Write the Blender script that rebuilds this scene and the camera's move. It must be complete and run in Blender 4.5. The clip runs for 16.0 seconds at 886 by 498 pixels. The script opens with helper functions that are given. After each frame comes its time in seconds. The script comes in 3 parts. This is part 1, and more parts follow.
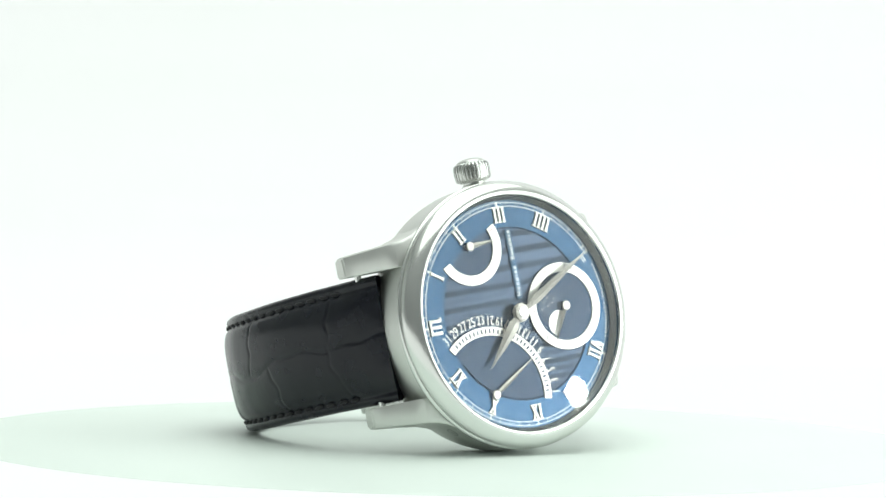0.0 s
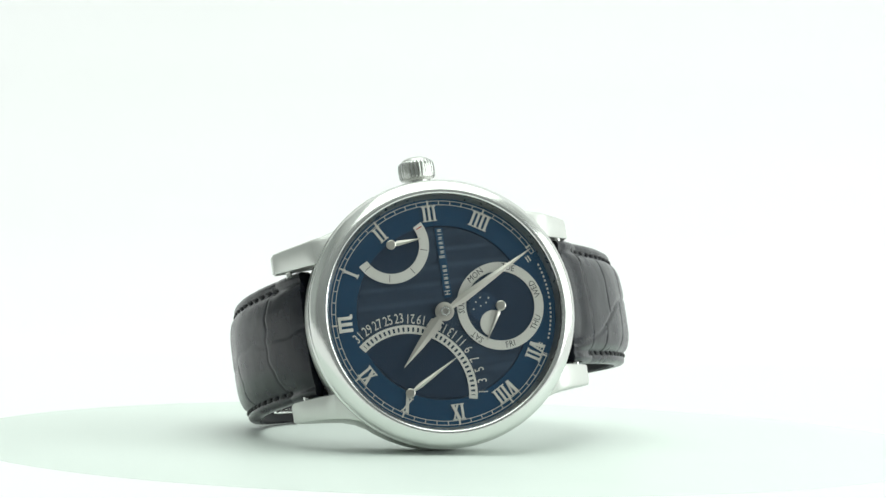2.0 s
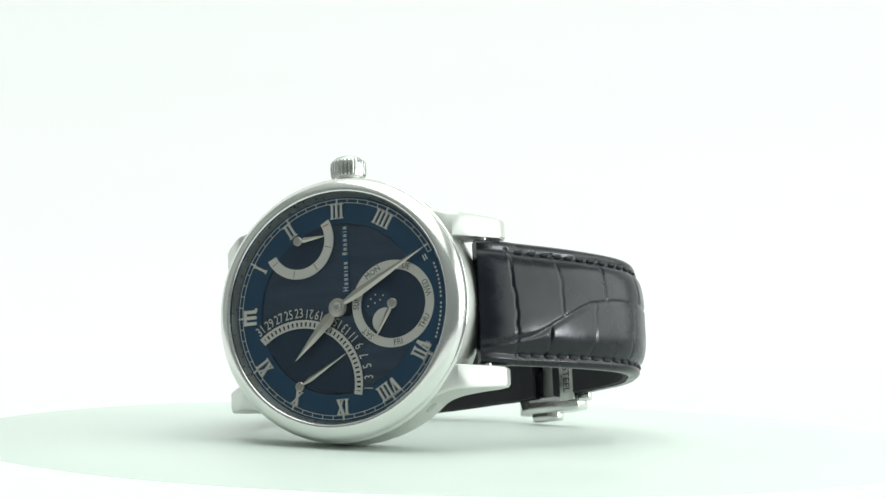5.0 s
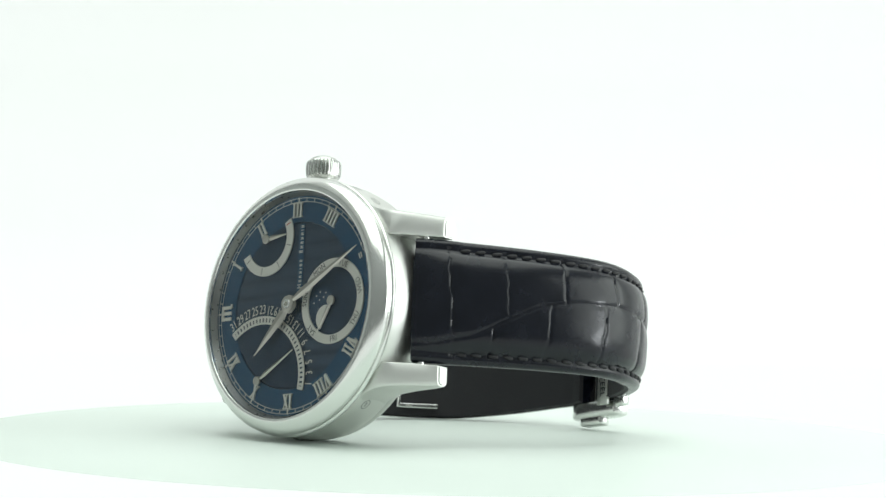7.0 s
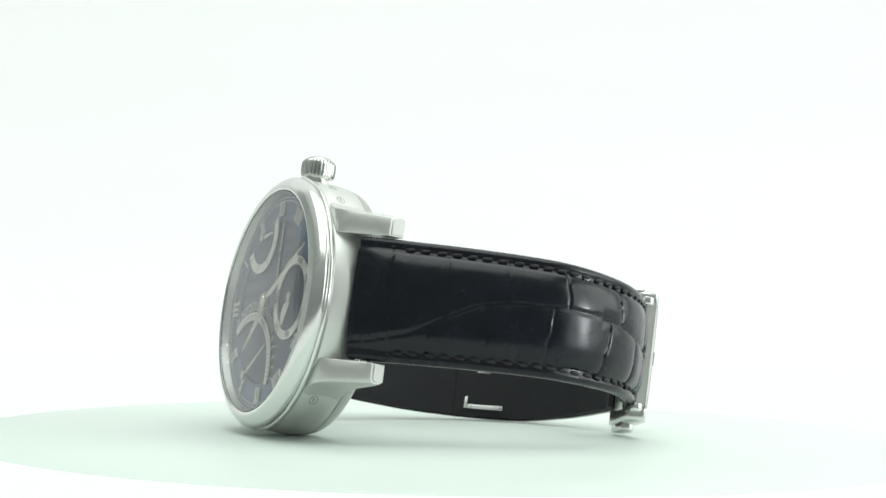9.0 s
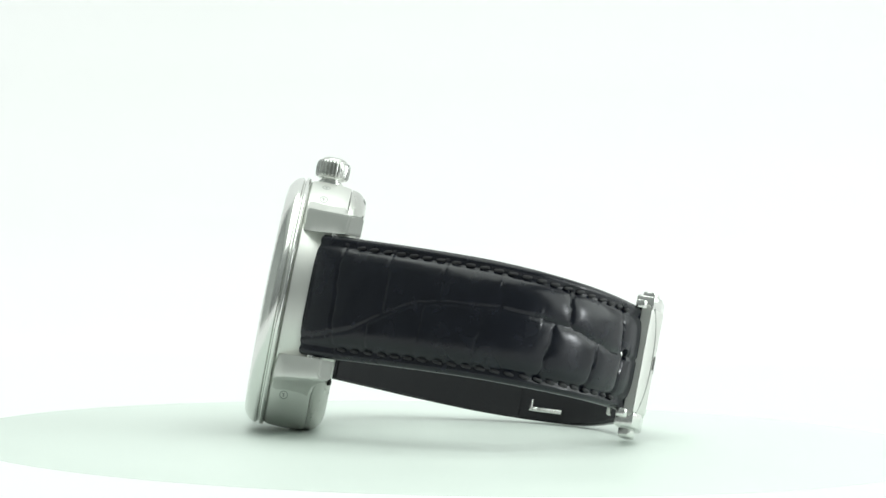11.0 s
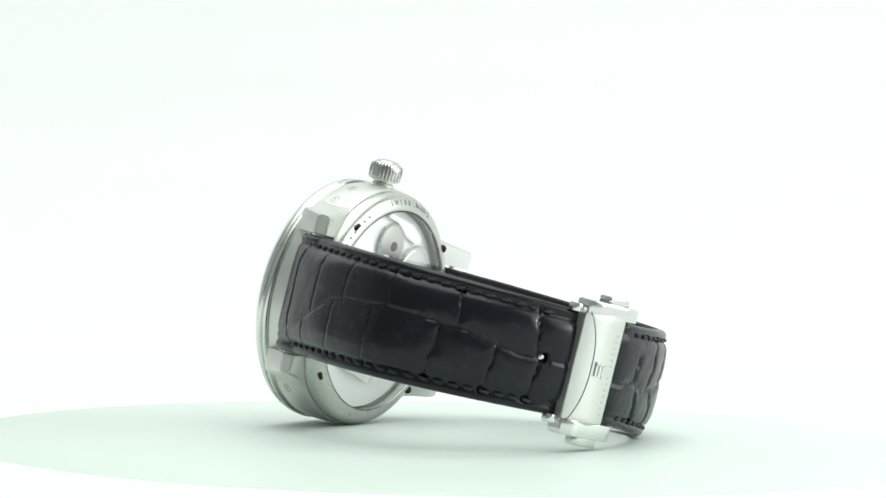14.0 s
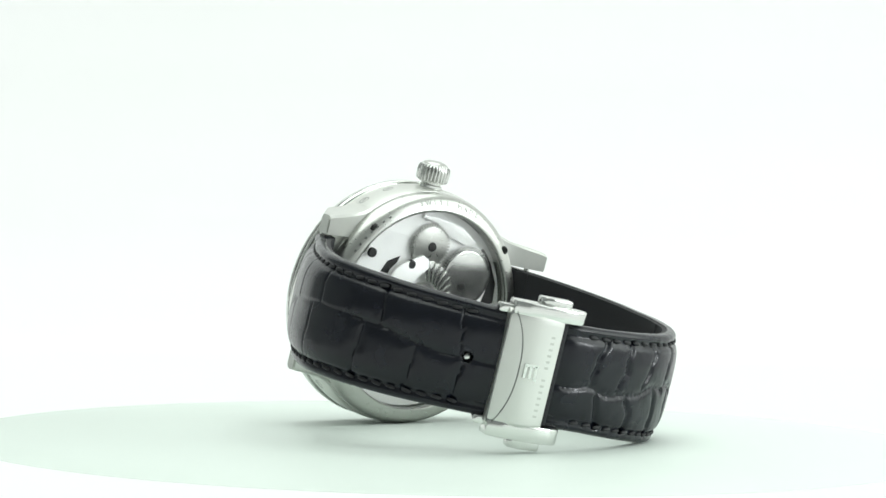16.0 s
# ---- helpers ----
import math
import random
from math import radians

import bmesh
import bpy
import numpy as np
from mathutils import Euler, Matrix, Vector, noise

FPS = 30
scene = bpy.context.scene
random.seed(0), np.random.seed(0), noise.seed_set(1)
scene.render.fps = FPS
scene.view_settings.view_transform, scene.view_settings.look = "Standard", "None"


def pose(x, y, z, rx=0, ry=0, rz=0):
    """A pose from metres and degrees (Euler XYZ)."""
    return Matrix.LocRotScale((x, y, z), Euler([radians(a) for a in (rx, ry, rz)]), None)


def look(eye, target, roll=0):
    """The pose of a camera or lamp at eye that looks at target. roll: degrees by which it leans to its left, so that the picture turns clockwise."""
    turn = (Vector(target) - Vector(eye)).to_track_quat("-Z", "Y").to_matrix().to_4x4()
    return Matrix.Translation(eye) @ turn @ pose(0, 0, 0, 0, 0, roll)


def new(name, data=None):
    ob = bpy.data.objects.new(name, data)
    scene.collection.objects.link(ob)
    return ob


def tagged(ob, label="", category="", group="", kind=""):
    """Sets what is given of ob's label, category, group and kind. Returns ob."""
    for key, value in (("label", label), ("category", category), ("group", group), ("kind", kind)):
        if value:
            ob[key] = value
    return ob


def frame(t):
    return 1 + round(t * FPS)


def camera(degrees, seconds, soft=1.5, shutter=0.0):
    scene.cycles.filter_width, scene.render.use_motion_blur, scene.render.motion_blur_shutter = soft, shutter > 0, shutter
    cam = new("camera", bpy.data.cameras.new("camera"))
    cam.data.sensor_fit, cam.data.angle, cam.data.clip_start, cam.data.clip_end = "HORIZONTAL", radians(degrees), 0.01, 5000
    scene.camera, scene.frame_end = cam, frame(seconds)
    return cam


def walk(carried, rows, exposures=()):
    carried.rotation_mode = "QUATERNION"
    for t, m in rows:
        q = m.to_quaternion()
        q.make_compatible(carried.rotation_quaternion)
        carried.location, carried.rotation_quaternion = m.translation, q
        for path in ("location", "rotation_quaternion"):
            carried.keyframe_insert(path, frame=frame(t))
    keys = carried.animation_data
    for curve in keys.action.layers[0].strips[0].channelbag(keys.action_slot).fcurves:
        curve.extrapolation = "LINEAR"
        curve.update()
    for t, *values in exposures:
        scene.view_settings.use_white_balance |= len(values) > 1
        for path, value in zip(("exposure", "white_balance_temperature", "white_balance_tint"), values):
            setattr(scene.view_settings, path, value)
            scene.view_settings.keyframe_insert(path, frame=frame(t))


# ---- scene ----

# ---------------------------------------------------------------- camera
# The camera stands still; the turntable carries the watch round.
CAM_EYE = Vector((-0.00168, -0.45471, 0.04110))
pitch = radians(-1.2355)
cam = camera(18.523, 16.0)
standing = look(CAM_EYE, CAM_EYE + Vector((0, math.cos(pitch), math.sin(pitch))), 1.1909)
walk(cam, [(0.0, standing), (16.0, standing)])

# turn of the turntable: seconds, degrees
TURN = [(0.0, 0.00), (2.0, -22.31), (4.0, -44.62), (6.5, -71.97), (8.0, -88.43), (9.0, -99.49), (11.5, -127.29), (14.0, -155.23), (16.0, -177.48)]

# ---------------------------------------------------------------- world and lights
world = bpy.data.worlds.new("dim_room")
scene.world = world
world.use_nodes = True
wn, wl = world.node_tree.nodes, world.node_tree.links
room = wn.new("ShaderNodeTexCoord")
axis = wn.new("ShaderNodeSeparateXYZ")
fade = wn.new("ShaderNodeValToRGB")  # a dim studio: dark floor, paler walls and ceiling
fade.color_ramp.elements[0].position, fade.color_ramp.elements[0].color = 0.32, (0.085, 0.095, 0.092, 1)
fade.color_ramp.elements[1].position, fade.color_ramp.elements[1].color = 0.9, (0.38, 0.42, 0.4, 1)
shift = wn.new("ShaderNodeMapRange")
shift.inputs["From Min"].default_value, shift.inputs["From Max"].default_value = -1.0, 1.0
wl.new(room.outputs["Generated"], axis.inputs[0])
wl.new(axis.outputs["Z"], shift.inputs["Value"])
wl.new(shift.outputs["Result"], fade.inputs["Fac"])
wl.new(fade.outputs["Color"], wn["Background"].inputs[0])
wn["Background"].inputs[1].default_value = 1.0


def area(name, eye, target, sx, sy, watts, colour=(1, 1, 1)):
    d = bpy.data.lights.new(name, "AREA")
    d.shape, d.size, d.size_y, d.energy, d.color = "RECTANGLE", sx, sy, watts, colour
    ob = new(name, d)
    ob.matrix_world = look(eye, target)
    return ob


area("softbox_top", (0.05, -0.06, 0.62), (0.05, -0.059, 0), 0.6, 0.75, 3.2, (0.93, 1.0, 0.95))
area("softbox_right", (0.61, -0.07, 0.25), (0, 0.0, 0.02), 0.68, 0.42, 2.3, (0.93, 1.0, 0.96))
spot = area("spot_lamp", (0.52, -0.172, 0.077), (0, 0.0, 0.02), 0.026, 0.026, 0.45, (0.92, 0.97, 1.0))
spot.data.shape = "DISK"

# ---------------------------------------------------------------- materials


def material(name, colour, rough=0.5, metal=0.0, **more):
    m = bpy.data.materials.new(name)
    m.use_nodes = True
    b = m.node_tree.nodes["Principled BSDF"]
    b.inputs["Base Color"].default_value = (*colour, 1)
    b.inputs["Roughness"].default_value = rough
    b.inputs["Metallic"].default_value = metal
    for key, value in more.items():
        b.inputs[key.replace("_", " ")].default_value = value
    return m


def coords(m, scale=(1, 1, 1), turn=(0, 0, 0)):
    n, l = m.node_tree.nodes, m.node_tree.links
    tc, mp = n.new("ShaderNodeTexCoord"), n.new("ShaderNodeMapping")
    mp.inputs["Scale"].default_value = scale
    mp.inputs["Rotation"].default_value = turn
    l.new(tc.outputs["Object"], mp.inputs["Vector"])
    return mp.outputs["Vector"]


def grain(m, scale, bump=0.0, dist=0.0001, rough=None, tint=None, detail=6.0, stretch=(1, 1, 1), turn=(0, 0, 0)):
    """Noise on the surface: fine relief, and a spread of roughness or of colour."""
    n, l = m.node_tree.nodes, m.node_tree.links
    b = n["Principled BSDF"]
    tex = n.new("ShaderNodeTexNoise")
    tex.inputs["Scale"].default_value, tex.inputs["Detail"].default_value = scale, detail
    l.new(coords(m, stretch, turn), tex.inputs["Vector"])
    if bump:
        bp = n.new("ShaderNodeBump")
        bp.inputs["Strength"].default_value, bp.inputs["Distance"].default_value = bump, dist
        l.new(tex.outputs["Fac"], bp.inputs["Height"])
        if b.inputs["Normal"].is_linked:
            l.new(b.inputs["Normal"].links[0].from_socket, bp.inputs["Normal"])
        l.new(bp.outputs["Normal"], b.inputs["Normal"])
    if rough:
        mr = n.new("ShaderNodeMapRange")
        mr.inputs["From Min"].default_value, mr.inputs["From Max"].default_value = 0.3, 0.7
        mr.inputs["To Min"].default_value, mr.inputs["To Max"].default_value = rough
        l.new(tex.outputs["Fac"], mr.inputs["Value"])
        l.new(mr.outputs["Result"], b.inputs["Roughness"])
    if tint:
        cr = n.new("ShaderNodeValToRGB")
        cr.color_ramp.elements[0].position, cr.color_ramp.elements[1].position = 0.3, 0.7
        cr.color_ramp.elements[0].color, cr.color_ramp.elements[1].color = (*tint[0], 1), (*tint[1], 1)
        l.new(tex.outputs["Fac"], cr.inputs["Fac"])
        l.new(cr.outputs["Color"], b.inputs["Base Color"])
    return m


STEEL = grain(material("polished_steel", (0.73, 0.74, 0.715), 0.19, 1.0), 900, rough=(0.17, 0.22))
BRUSHED = grain(material("brushed_steel", (0.66, 0.67, 0.64), 0.44, 1.0), 3000, 0.05, 0.00002, (0.4, 0.48), stretch=(1, 1, 0.06))
SATIN = grain(material("satin_steel", (0.55, 0.56, 0.53), 0.28, 1.0), 1500, rough=(0.27, 0.3))
POINTER = grain(material("nickel_pointer", (0.41, 0.4, 0.36), 0.3, 1.0), 1500, rough=(0.29, 0.33))
SILVER = grain(material("silver_print", (0.57, 0.57, 0.52), 0.4, 0.8), 2500, rough=(0.38, 0.43))
RINGS = grain(material("silvered_ring", (0.59, 0.59, 0.54), 0.38, 0.75), 2500, rough=(0.36, 0.41))
BLUE = grain(material("blue_lacquer", (0.03, 0.06, 0.105), 0.32, 0.75), 900, rough=(0.31, 0.35),
             tint=((0.029, 0.047, 0.073), (0.034, 0.054, 0.083)))
BLUE_RING = grain(material("blue_sunray_ring", (0.021, 0.064, 0.12), 0.3, 0.75), 900, rough=(0.28, 0.32))
BLUE_DARK = grain(material("dark_blue_subdial", (0.019, 0.036, 0.062), 0.34, 0.7), 900, rough=(0.28, 0.4))
MOON_BLUE = material("moon_disc_blue", (0.014, 0.036, 0.07), 0.35, 0.3)
INK = material("dark_ink", (0.02, 0.022, 0.025), 0.6)
RED = material("red_ink", (0.35, 0.04, 0.03), 0.5)
LEATHER = grain(material("black_crocodile_leather", (0.008, 0.009, 0.012), 0.34, 0.0, Specular_IOR_Level=0.36),
                260, rough=(0.2, 0.3), tint=((0.0026, 0.0036, 0.0072), (0.0046, 0.006, 0.0115)))
grain(LEATHER, 2600, 0.06, 0.00004)
LINING = grain(material("black_calf_lining", (0.010, 0.010, 0.013), 0.7), 1800, 0.3, 0.0001)
THREAD = grain(material("black_thread", (0.012, 0.012, 0.014), 0.6), 6000, 0.4, 0.0001)
GREY_STEEL = grain(material("dark_plate", (0.32, 0.33, 0.32), 0.3, 1.0), 1200, rough=(0.25, 0.4))
DARK_HOLE = material("dark_screw_and_shade", (0.03, 0.03, 0.03), 0.5, 0.6)
GLASS = material("sapphire_glass", (1, 1, 1), 0.0, 0.0, Transmission_Weight=1.0, IOR=1.25)
BACK_GLASS = material("mineral_glass", (1, 1, 1), 0.0, 0.0, Transmission_Weight=1.0, IOR=1.5)
PLATE = grain(material("rhodium_plate", (0.95, 0.955, 0.94), 0.4, 0.12), 400, rough=(0.38, 0.42))
ACRYLIC = grain(material("white_turntable_top", (0.7, 0.77, 0.725), 0.6), 30, rough=(0.5, 0.6),
                tint=((0.69, 0.762, 0.715), (0.715, 0.785, 0.738)))
PAPER = grain(material("white_backdrop_paper", (0.86, 0.88, 0.86), 0.85), 12, rough=(0.8, 0.9))
CLOTH = grain(material("pale_grey_cloth", (0.42, 0.44, 0.43), 0.9), 40, rough=(0.85, 0.95))
# the paper is no lamp: emission is added for its overexposed white
glow = bpy.data.materials.new("self_glowing_backdrop")
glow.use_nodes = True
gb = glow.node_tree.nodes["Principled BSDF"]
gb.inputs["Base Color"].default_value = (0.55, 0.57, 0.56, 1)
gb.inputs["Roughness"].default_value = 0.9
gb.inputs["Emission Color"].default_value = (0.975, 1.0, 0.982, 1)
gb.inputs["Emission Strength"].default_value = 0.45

# ---------------------------------------------------------------- frames of reference
# Watch space, in millimetres: x towards 3 o'clock, y towards 12 o'clock, z out of the dial, whose face is z = 0.
WATCH = Matrix(((-0.21036498, -0.81426791, 0.54103080, 10.1128),
                (0.07120800, -0.56470687, -0.82221383, -28.3958),
                (0.97502615, -0.13443927, 0.17677694, 22.0158), (0, 0, 0, 1)))
TO_ROOT = Matrix.Scale(0.001, 4) @ WATCH
TURN_ONLY = WATCH.to_3x3().normalized().to_4x4()


def mesh_from(name, bm, mat, smooth=35):
    me = bpy.data.meshes.new(name)
    bm.normal_update()
    bm.to_mesh(me)
    bm.free()
    if mat:
        me.materials.append(mat)
    if smooth:
        for poly in me.polygons:
            poly.use_smooth = True
        me.set_sharp_from_angle(angle=radians(smooth))
    return me


def part(name, bm, mat, parent, label="", smooth=35):
    """One mesh of the watch, from a bmesh in watch space."""
    bm.transform(TO_ROOT)
    ob = new(name, mesh_from(name, bm, mat, smooth))
    ob.parent = parent
    return tagged(ob, label)


def piece(name, me, parent, m):
    """A repeat on shared mesh data; m is its pose in watch space, in millimetres."""
    ob = new(name, me)
    ob.parent = parent
    ob.matrix_basis = Matrix.Translation(TO_ROOT @ m.translation) @ TURN_ONLY @ m.to_3x3().normalized().to_4x4()
    return ob


def structure(name, bm, mat, label, category, smooth=35):
    return tagged(new(name, mesh_from(name, bm, mat, smooth)), label, category, kind="structure")


# ---------------------------------------------------------------- mesh helpers


def lathe(profile, segs=128, closed=False, m=Matrix()):
    """Turns a profile of (radius, z) round the z axis."""
    bm = bmesh.new()
    rings = []
    for r, z in profile:
        if r < 1e-6:
            rings.append([bm.verts.new((0, 0, z))])
        else:
            rings.append([bm.verts.new((r * math.cos(2 * math.pi * k / segs), r * math.sin(2 * math.pi * k / segs), z)) for k in range(segs)])
    pairs = list(zip(rings, rings[1:])) + ([(rings[-1], rings[0])] if closed else [])
    for a, b in pairs:
        for k in range(segs):
            j = (k + 1) % segs
            if len(a) == 1 and len(b) == 1:
                continue
            if len(a) == 1:
                bm.faces.new((a[0], b[k], b[j]))
            elif len(b) == 1:
                bm.faces.new((a[k], b[0], a[j]))
            else:
                bm.faces.new((a[k], b[k], b[j], a[j]))
    bmesh.ops.recalc_face_normals(bm, faces=bm.faces)
    bm.transform(m)
    return bm


def slab(points, z0, z1, bevel=0.0, m=Matrix()):
    """A flat outline (x, y) between two heights."""
    bm = bmesh.new()
    f = bm.faces.new([bm.verts.new((x, y, z0)) for x, y in points])
    ext = bmesh.ops.extrude_face_region(bm, geom=[f])
    bmesh.ops.translate(bm, verts=[v for v in ext["geom"] if isinstance(v, bmesh.types.BMVert)], vec=(0, 0, z1 - z0))
    bmesh.ops.recalc_face_normals(bm, faces=bm.faces)
    if bevel:
        bmesh.ops.bevel(bm, geom=list(bm.edges), offset=bevel, segments=2, profile=0.5, affect="EDGES", clamp_overlap=True)
    bm.transform(m)
    if m.determinant() < 0:
        bmesh.ops.reverse_faces(bm, faces=bm.faces)
    return bm


def box(x0, x1, y0, y1, z0, z1, bevel=0.0, m=Matrix()):
    return slab([(x0, y0), (x1, y0), (x1, y1), (x0, y1)], z0, z1, bevel, m)


def join(*bms):
    out = bmesh.new()
    for b in bms:
        me = bpy.data.meshes.new("tmp")
        b.to_mesh(me)
        b.free()
        out.from_mesh(me)
        bpy.data.meshes.remove(me)
    return out


def clock(phi, r, z=0.0):
    """A place on the dial: degrees clockwise from 3 o'clock, and radius."""
    return Vector((r * math.cos(radians(phi)), -r * math.sin(radians(phi)), z))


def arc_band(cx, cy, r0, r1, a0, a1, z0, z1, bevel=0.0, steps=64):
    """A flat ring or part of one, a0 to a1 degrees clockwise from 3 o'clock."""
    bm = bmesh.new()
    full = abs(a1 - a0) >= 359.9
    n = steps
    rows = []
    for k in range(n if full else n + 1):
        a = a0 + (a1 - a0) * k / n
        i, o = clock(a, r0), clock(a, r1)
        rows.append([bm.verts.new((cx + p.x, cy + p.y, z)) for p, z in ((i, z0), (i, z1), (o, z1), (o, z0))])
    for k in range(len(rows) if full else len(rows) - 1):
        a, b = rows[k], rows[(k + 1) % len(rows)]
        for q in range(4):
            bm.faces.new((a[q], a[(q + 1) % 4], b[(q + 1) % 4], b[q]))
    if not full:
        bm.faces.new(rows[0])
        bm.faces.new(rows[-1][::-1])
    bmesh.ops.recalc_face_normals(bm, faces=bm.faces)
    return bm


def lettering(text, size, depth, m, squeeze=1.0):
    """Letters of the built-in font, centred, lying in the xy plane of m."""
    cu = bpy.data.curves.new("letters", "FONT")
    cu.body, cu.size, cu.extrude, cu.align_x, cu.align_y = text, size, depth / 2, "CENTER", "CENTER"
    cu.resolution_u = 2
    ob = bpy.data.objects.new("letters", cu)
    scene.collection.objects.link(ob)
    bpy.context.view_layer.update()
    me = bpy.data.meshes.new_from_object(ob.evaluated_get(bpy.context.evaluated_depsgraph_get()))
    bm = bmesh.new()
    bm.from_mesh(me)
    bpy.data.objects.remove(ob)
    bpy.data.curves.remove(cu)
    bpy.data.meshes.remove(me)
    bm.transform(m @ Matrix.Diagonal((squeeze, 1, 1, 1)))
    return bm


def radial(cx, cy, phi, r, z, inward=False):
    """Pose of a mark at radius r from (cx, cy) with its top outward (or inward)."""
    p = clock(phi, r)
    return Matrix.Translation((cx + p.x, cy + p.y, z)) @ Matrix.Rotation(radians(-phi - 90 + (180 if inward else 0)), 4, "Z")


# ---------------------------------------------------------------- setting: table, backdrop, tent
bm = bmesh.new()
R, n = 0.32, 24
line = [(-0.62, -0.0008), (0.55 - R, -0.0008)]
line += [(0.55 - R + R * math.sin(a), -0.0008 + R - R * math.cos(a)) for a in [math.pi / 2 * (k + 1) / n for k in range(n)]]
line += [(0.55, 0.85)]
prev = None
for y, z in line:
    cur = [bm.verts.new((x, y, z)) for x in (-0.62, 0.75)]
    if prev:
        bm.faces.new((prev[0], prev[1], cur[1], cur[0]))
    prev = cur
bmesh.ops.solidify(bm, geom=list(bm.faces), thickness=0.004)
structure("backdrop", bm, glow, "seamless white paper sweep behind the turntable, given a glow for its overexposed white", "backdrop")

bm = box(-0.9, 0.9, -1.4, 0.7, -0.05, -0.022)
structure("ground", bm, PAPER, "white table top under the paper sweep", "table top")
# left panel is out of view, added to lift reflections in dial and steel
structure("reflector_left", box(-0.756, -0.75, -0.3, 0.56, -0.0022, 0.85), CLOTH, "unseen pale grey cloth panel added on the left for reflections", "tent wall")
structure("wall_right", box(0.75, 0.756, -0.12, 0.56, -0.0022, 0.85), PAPER, "white cloth side of the light tent", "tent wall")
structure("ceiling", box(-0.75, 0.75, -0.7, 0.56, 0.85, 0.856), PAPER, "white cloth roof of the light tent", "tent roof")

# the turntable, a thing that turns
turntable = tagged(new("turntable"), "round white display turntable with a smooth matt top", "turntable")
bm = lathe([(0, 0), (0.068, 0), (0.072, -0.00006), (0.0755, -0.0002), (0.079, -0.00044), (0.0815, -0.00064), (0.083, -0.00074), (0.083, -0.00077), (0, -0.00077)], 160)
top = new("platter", mesh_from("platter", bm, ACRYLIC))
top.parent = turntable
bm = lathe([(0, -0.000772), (0.07, -0.000772), (0.07, -0.000795), (0, -0.000795)], 96)
foot = new("base", mesh_from("base", bm, PAPER))
foot.parent = turntable

# ---------------------------------------------------------------- the watch
watch = tagged(new("wristwatch"), "steel wristwatch, blue dial, black crocodile strap, standing on its side", "wristwatch")


def make_case():
    # mid case with a rounded flank, brushed
    prof = [(19.6, -1.75), (20.6, -1.78), (20.85, -2.0), (21.0, -2.8), (21.08, -4.2), (21.06, -6.0), (20.98, -7.4), (20.84, -8.3), (20.74, -8.62), (20.3, -8.66), (18.0, -8.66), (18.0, -1.75)]
    case = part("case", lathe(prof, 160, True), BRUSHED, watch, "satin-brushed round steel case")
    # polished bezel: convex top, a groove, and a lower rim
    prof = [(18.55, 0.9), (18.58, 1.6), (18.7, 1.82), (18.95, 1.88), (19.5, 1.72), (20.1, 1.36), (20.65, 0.82), (21.0, 0.3), (21.15, -0.15), (21.1, -0.42),
            (20.85, -0.56), (20.7, -0.66), (20.72, -0.8), (21.05, -0.88), (21.28, -1.05), (21.3, -1.3), (21.15, -1.55), (20.8, -1.7), (20.2, -1.74), (18.55, -1.74)]
    part("bezel", lathe(prof, 192, True), STEEL, watch, "polished steel bezel with a stepped rim", 50)
    # inner flange under the glass
    part("flange", lathe([(18.54, 1.1), (18.5, 1.15), (18.02, 0.1), (18.1, -0.3), (18.54, -0.3)], 160, True), GREY_STEEL, watch, "dark polished inner flange")
    # domed sapphire
    dome = [(18.54 * k / 16, 2.45 - 0.68 * (k / 16) ** 2) for k in range(17)]
    under = [(18.54 * k / 16, 1.85 - 0.65 * (k / 16) ** 2) for k in range(16, -1, -1)]
    ob = part("crystal", lathe(dome + under, 128), GLASS, watch, "clear domed sapphire crystal", 40)
    ob.visible_shadow = False
    # case back: polished ring with six notches round a glass
    prof = [(20.3, -8.75), (20.66, -8.78), (20.66, -9.0), (20.6, -9.4), (20.43, -9.95), (20.15, -10.4), (19.75, -10.8), (19.2, -11.14), (18.6, -11.38), (18.05, -11.52), (17.78, -11.55), (17.68, -11.48), (17.66, -11.3), (17.6, -10.2), (18.5, -8.75)]
    back = part("case_back", lathe(prof, 160, True), SATIN, watch, "satin steel ring of the display case back", 60)
    for turn in (-48, 48, 132, -132):
        a = radians(turn)
        m = Matrix.Translation((19.2 * math.cos(a), 19.2 * math.sin(a), -11.1)) @ Matrix.Rotation(a, 4, "Z") @ Matrix.Rotation(radians(32), 4, "Y")
        part("screw_notch", lathe([(0, -0.25), (0.55, -0.25), (0.75, -0.12), (0.75, 0.3), (0, 0.3)], 20, False, m), DARK_HOLE, back)
    for k, letter in enumerate("SWISS MADE"):
        if letter != " ":
            a = radians(-17 + 4.1 * k)
            right, up = Vector((-math.sin(a), math.cos(a), 0)), Vector((math.cos(a), math.sin(a), 0))
            m = Matrix((right, up, Vector((0, 0, -1)))).transposed().to_4x4()
            m.translation = up * 19.15 + Vector((0, 0, -11.14))
            part("engraved_letter", lettering(letter, 1.25, 0.16, m @ Matrix.Rotation(radians(-29), 4, "X")), GREY_STEEL, back)
    for k in range(7):  # worn engraving, unreadable
        a = radians(-64 + 4.4 * k)
        m = Matrix.Translation((18.9 * math.cos(a), 18.9 * math.sin(a), -11.24)) @ Matrix.Rotation(a, 4, "Z") @ Matrix.Rotation(radians(20), 4, "Y")
        part("engraved_mark", box(-0.4, 0.4, -0.2, 0.2, -0.05, 0.1, 0, m), GREY_STEEL, back)
    ob = part("back_glass", lathe([(0, -11.42), (17.5, -11.38), (17.58, -11.3), (17.58, -10.9), (0, -10.9)], 96), BACK_GLASS, watch, "clear glass of the case back", 40)
    ob.visible_shadow = False
